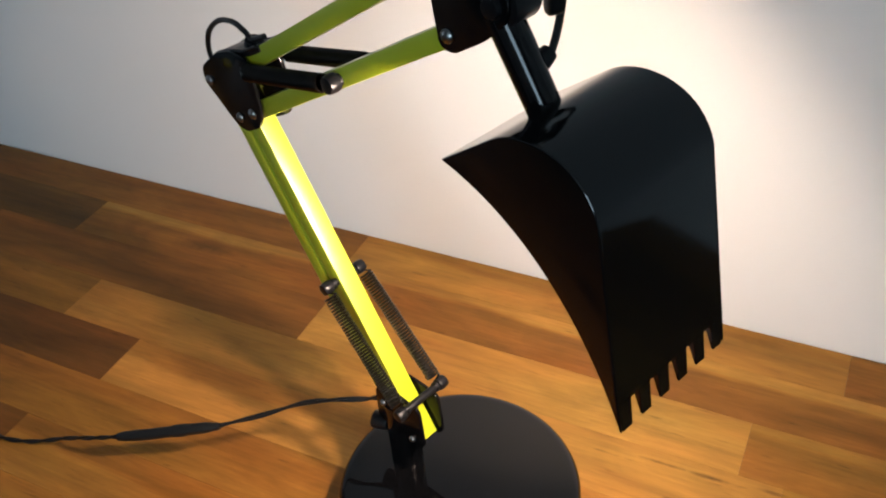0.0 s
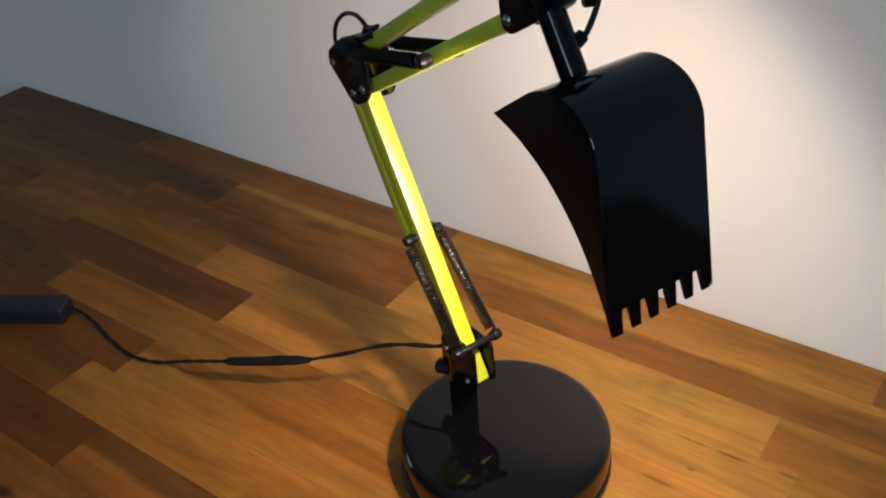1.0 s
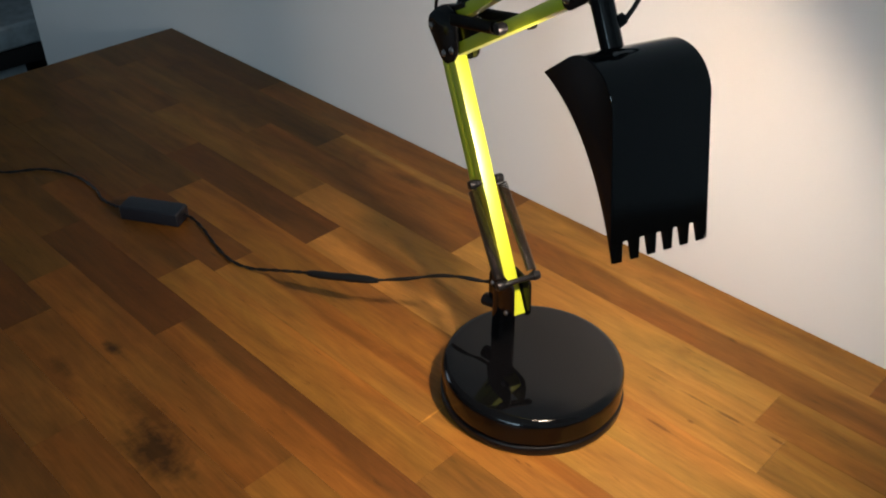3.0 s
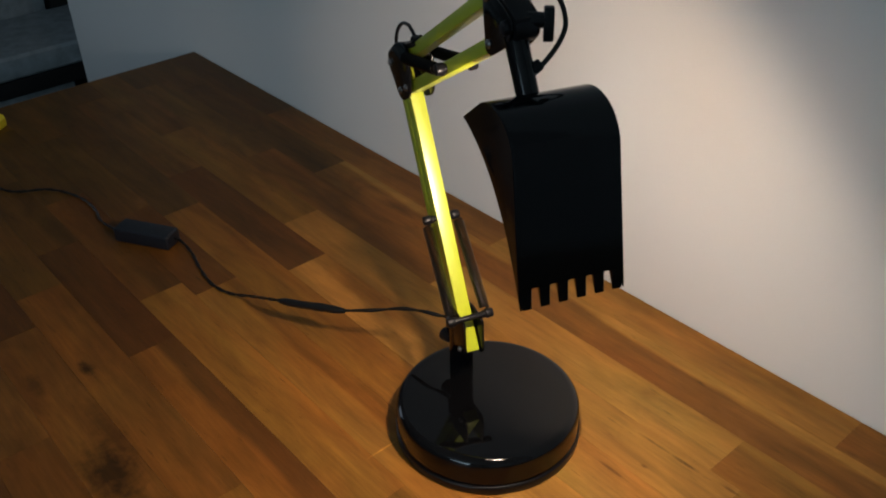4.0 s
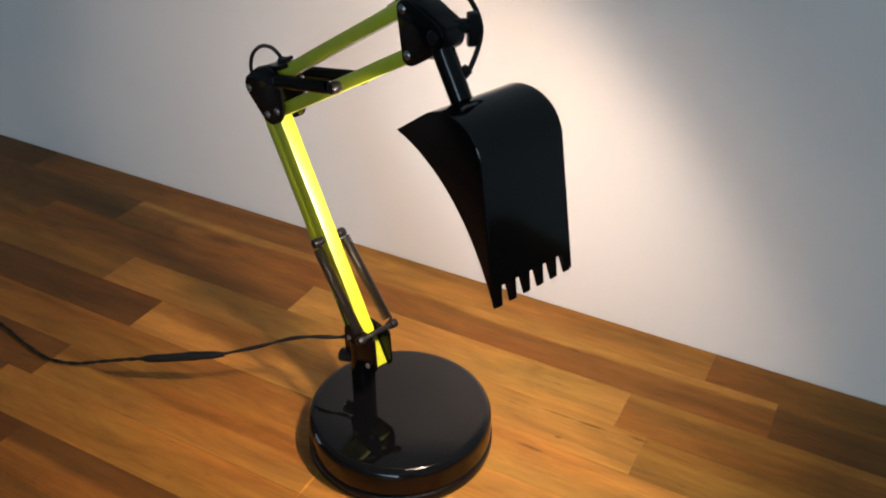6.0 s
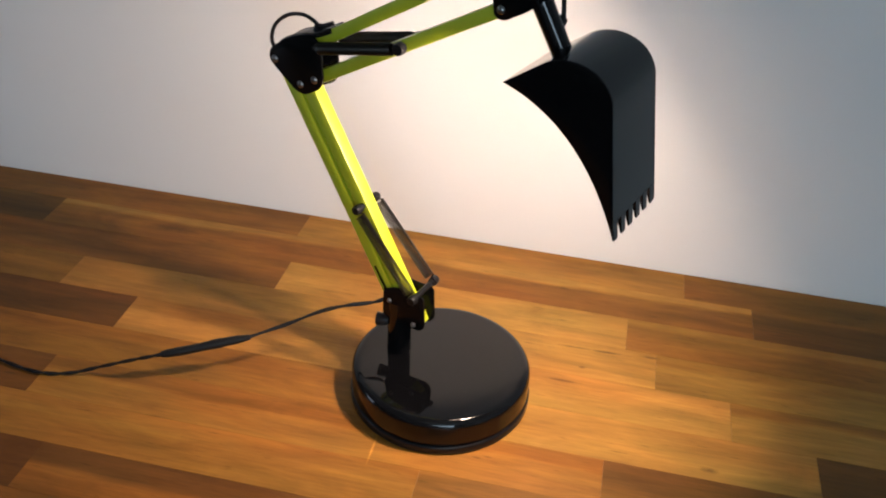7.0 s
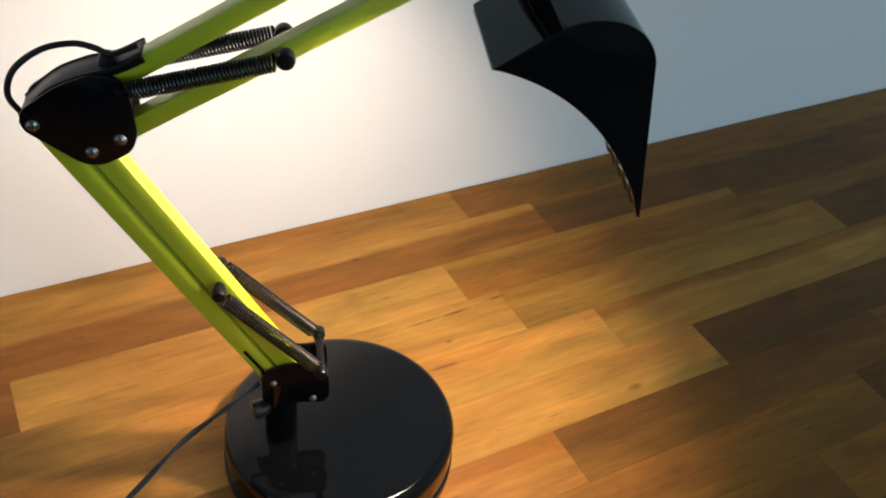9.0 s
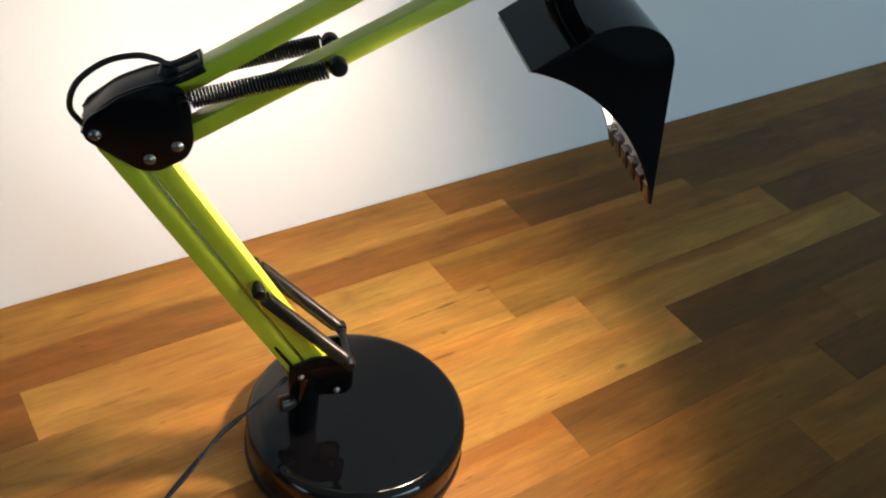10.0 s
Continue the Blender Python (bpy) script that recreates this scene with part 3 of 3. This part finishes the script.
cord_mid = smooth_path([(-0.236, -0.0512, 0.0393), (-0.262, -0.056, 0.031), (-0.300, -0.057, 0.014), (-0.335, -0.066, 0.004), (-0.368, -0.072, 0.003), (-0.410, -0.066, 0.003), (-0.445, -0.058, 0.004), (-0.472, -0.058, 0.009), (-0.488, -0.066, 0.012)], 8)
part("cord", twin_cord(cord_mid, 0.00120, 7), CORD, cord_ob)
cord_end = smooth_path([(-0.552, -0.1045, 0.010), (-0.575, -0.108, 0.004), (-0.605, -0.110, 0.003), (-0.635, -0.104, 0.003), (-0.683, -0.106, 0.003), (-0.735, -0.128, 0.003), (-0.768, -0.172, 0.003), (-0.82, -0.188, 0.003), (-0.90, -0.21, 0.003), (-1.02, -0.27, 0.003)], 8)
part("cord", twin_cord(cord_end, 0.00120, 12), CORD, cord_ob)
bm = box((-0.041, -0.0145, 0.0004), (0.041, 0.0145, 0.0205), 0.004, 3)
bmesh.ops.transform(bm, matrix=pose(-0.516, -0.084, 0, 0, 0, 30), verts=bm.verts)
part("inline_box", bm, BOX_PLASTIC, cord_ob, "dark slate plastic inline box")

# ---- worktop ----
X0, X1, Y1 = -1.083, 1.182, 0.284
EDGE0, TW, TT = 0.2345, 0.0551, 0.038
top_ob = empty("worktop", Matrix.Identity(4), "oiled butcher-block wooden worktop of mixed brown staves", "table top")
# for each row from the wall: where its first stave begins and its tone, then joint, tone ...; a tone may be (tone, tone of the upper strip, share of that strip)
# tones just left of the lamp are raised to make up for its light
ROWS = []


def row(*cells):
    ROWS.append(cells)


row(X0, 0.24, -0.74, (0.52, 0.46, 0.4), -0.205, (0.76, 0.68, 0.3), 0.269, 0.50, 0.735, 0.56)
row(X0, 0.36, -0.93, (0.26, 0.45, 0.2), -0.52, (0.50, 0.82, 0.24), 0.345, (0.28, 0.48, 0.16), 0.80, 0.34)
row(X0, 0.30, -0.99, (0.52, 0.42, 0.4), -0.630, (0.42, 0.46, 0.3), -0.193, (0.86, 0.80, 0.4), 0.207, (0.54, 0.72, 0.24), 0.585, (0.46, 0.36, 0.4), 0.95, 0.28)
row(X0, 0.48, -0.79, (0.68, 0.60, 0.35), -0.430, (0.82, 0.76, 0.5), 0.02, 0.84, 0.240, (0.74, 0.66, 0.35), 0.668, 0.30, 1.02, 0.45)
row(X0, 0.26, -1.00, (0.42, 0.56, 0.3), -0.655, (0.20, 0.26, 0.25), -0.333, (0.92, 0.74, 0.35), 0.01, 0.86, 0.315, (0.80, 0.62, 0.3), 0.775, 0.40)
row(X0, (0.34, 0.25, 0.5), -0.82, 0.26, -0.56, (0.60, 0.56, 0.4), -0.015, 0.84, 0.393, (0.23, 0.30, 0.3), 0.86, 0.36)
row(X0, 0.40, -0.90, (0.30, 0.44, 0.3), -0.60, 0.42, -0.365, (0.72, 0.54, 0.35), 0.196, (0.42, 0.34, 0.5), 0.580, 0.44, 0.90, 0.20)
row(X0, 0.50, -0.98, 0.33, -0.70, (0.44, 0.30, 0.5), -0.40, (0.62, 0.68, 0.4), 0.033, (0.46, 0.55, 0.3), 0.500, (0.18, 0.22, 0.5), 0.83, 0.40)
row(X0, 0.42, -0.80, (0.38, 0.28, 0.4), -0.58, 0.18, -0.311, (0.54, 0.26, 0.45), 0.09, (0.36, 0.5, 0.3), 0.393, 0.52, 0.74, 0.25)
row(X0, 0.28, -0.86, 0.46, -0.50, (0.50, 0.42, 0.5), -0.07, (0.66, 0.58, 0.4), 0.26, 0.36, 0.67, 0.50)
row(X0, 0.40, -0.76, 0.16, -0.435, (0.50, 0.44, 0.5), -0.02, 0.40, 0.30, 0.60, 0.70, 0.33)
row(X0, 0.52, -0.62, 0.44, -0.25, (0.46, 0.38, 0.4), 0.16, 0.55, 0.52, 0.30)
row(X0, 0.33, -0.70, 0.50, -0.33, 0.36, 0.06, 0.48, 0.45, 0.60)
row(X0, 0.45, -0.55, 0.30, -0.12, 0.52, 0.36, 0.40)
Y0 = EDGE0 - (len(ROWS) - 1) * TW
part("core", box((X0 + 0.002, Y0 + 0.002, -TT + 0.002), (X1 - 0.002, Y1 - 0.002, -0.0010)), GLUE, top_ob, "dark glue between the staves", smooth=False)
rng = random.Random(5)
for r, cells in enumerate(ROWS):
    yb = Y1 if r == 0 else EDGE0 - (r - 1) * TW
    ya = EDGE0 - r * TW
    xs, tones = list(cells[0::2]) + [X1], cells[1::2]
    for xa, xb, tone in zip(xs, xs[1:], tones):
        g = 0.00010
        bm = box((xa + g, ya + g, -TT), (xb - g, yb - g, rng.uniform(-0.00010, 0.0)))
        st = part("stave", bm, WOOD, top_ob, smooth=False)
        low, up, share = tone if type(tone) is tuple else (tone, tone, 0.3)
        # falloff of the lamp's light painted in: far-left staves darker and flatter
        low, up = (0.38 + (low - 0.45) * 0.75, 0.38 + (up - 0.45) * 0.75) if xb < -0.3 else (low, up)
        mid = (xa + xb) / 2
        # olive cast of the dim ends and redder left front painted into the tint
        st["hue_light"] = 0.16 if mid > 0.22 or mid < -0.60 else (-0.10 if ya < 0.08 and mid < 0.0 else 0.0)
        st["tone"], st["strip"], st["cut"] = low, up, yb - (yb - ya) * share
for x in (X0 + 0.06, X1 - 0.06):
    for y in (Y0 + 0.06, Y1 - 0.06):
        part("table_leg", box((x - 0.03, y - 0.03, FLOOR_Z), (x + 0.03, y + 0.03, -TT), 0.003), DARK, top_ob, "dark wooden table leg")

# ---- small things on the worktop and the dim space beyond ----
rng = random.Random(11)
bm = box((-0.045, -0.03, 0.0005), (0.045, 0.03, 0.022))
bmesh.ops.subdivide_edges(bm, edges=bm.edges, cuts=5, use_grid_fill=True)
for v in bm.verts:
    k = noise.noise(v.co * 45) * 0.008
    v.co = Vector((v.co.x + k, v.co.y - k * 0.7, max(0.0006, v.co.z + (k if v.co.z > 0.01 else 0) - 3.0 * v.co.x ** 2)))
bmesh.ops.transform(bm, matrix=pose(-1.024, -0.150, 0, 0, 0, 38), verts=bm.verts)
tagged(part("wrapper", bm, YELLOW), "crumpled bright yellow wrapper lying on the worktop", "wrapper")

sofa = empty("bench", pose(-2.27, 0.0, FLOOR_Z), "grey cushioned bench with a dark wooden frame in the dim space", "bench")
part("cushion", box((-0.22, -0.75, 0.375), (0.13, 0.57, 0.445), 0.02, 3), FABRIC, sofa, "grey-blue seat cushion")
part("frame", box((-0.21, -0.74, 0.325), (0.125, 0.60, 0.373), 0.004), DARK, sofa, "dark wooden bench frame")
for y in (-0.70, 0.0, 0.56):
    part("leg", box((0.06, y - 0.03, 0), (0.11, y + 0.03, 0.325), 0.004), DARK, sofa, "dark wooden leg")
part("backrest", box((-0.30, -0.75, 0.30), (-0.23, 0.46, 0.95), 0.015), FABRIC, sofa, "grey-blue backrest")
part("side_post", box((-0.32, 0.47, 0), (-0.22, 0.57, 1.02), 0.006), DARK, sofa, "dark wooden post")
part("drawer_front", box((0.02, -0.66, 0.03), (0.05, -0.04, 0.30), 0.006), FABRIC, sofa, "grey storage drawer")
part("drawer_front", box((0.02, 0.05, 0.03), (0.05, 0.40, 0.30), 0.006), FABRIC, sofa, "grey storage drawer")
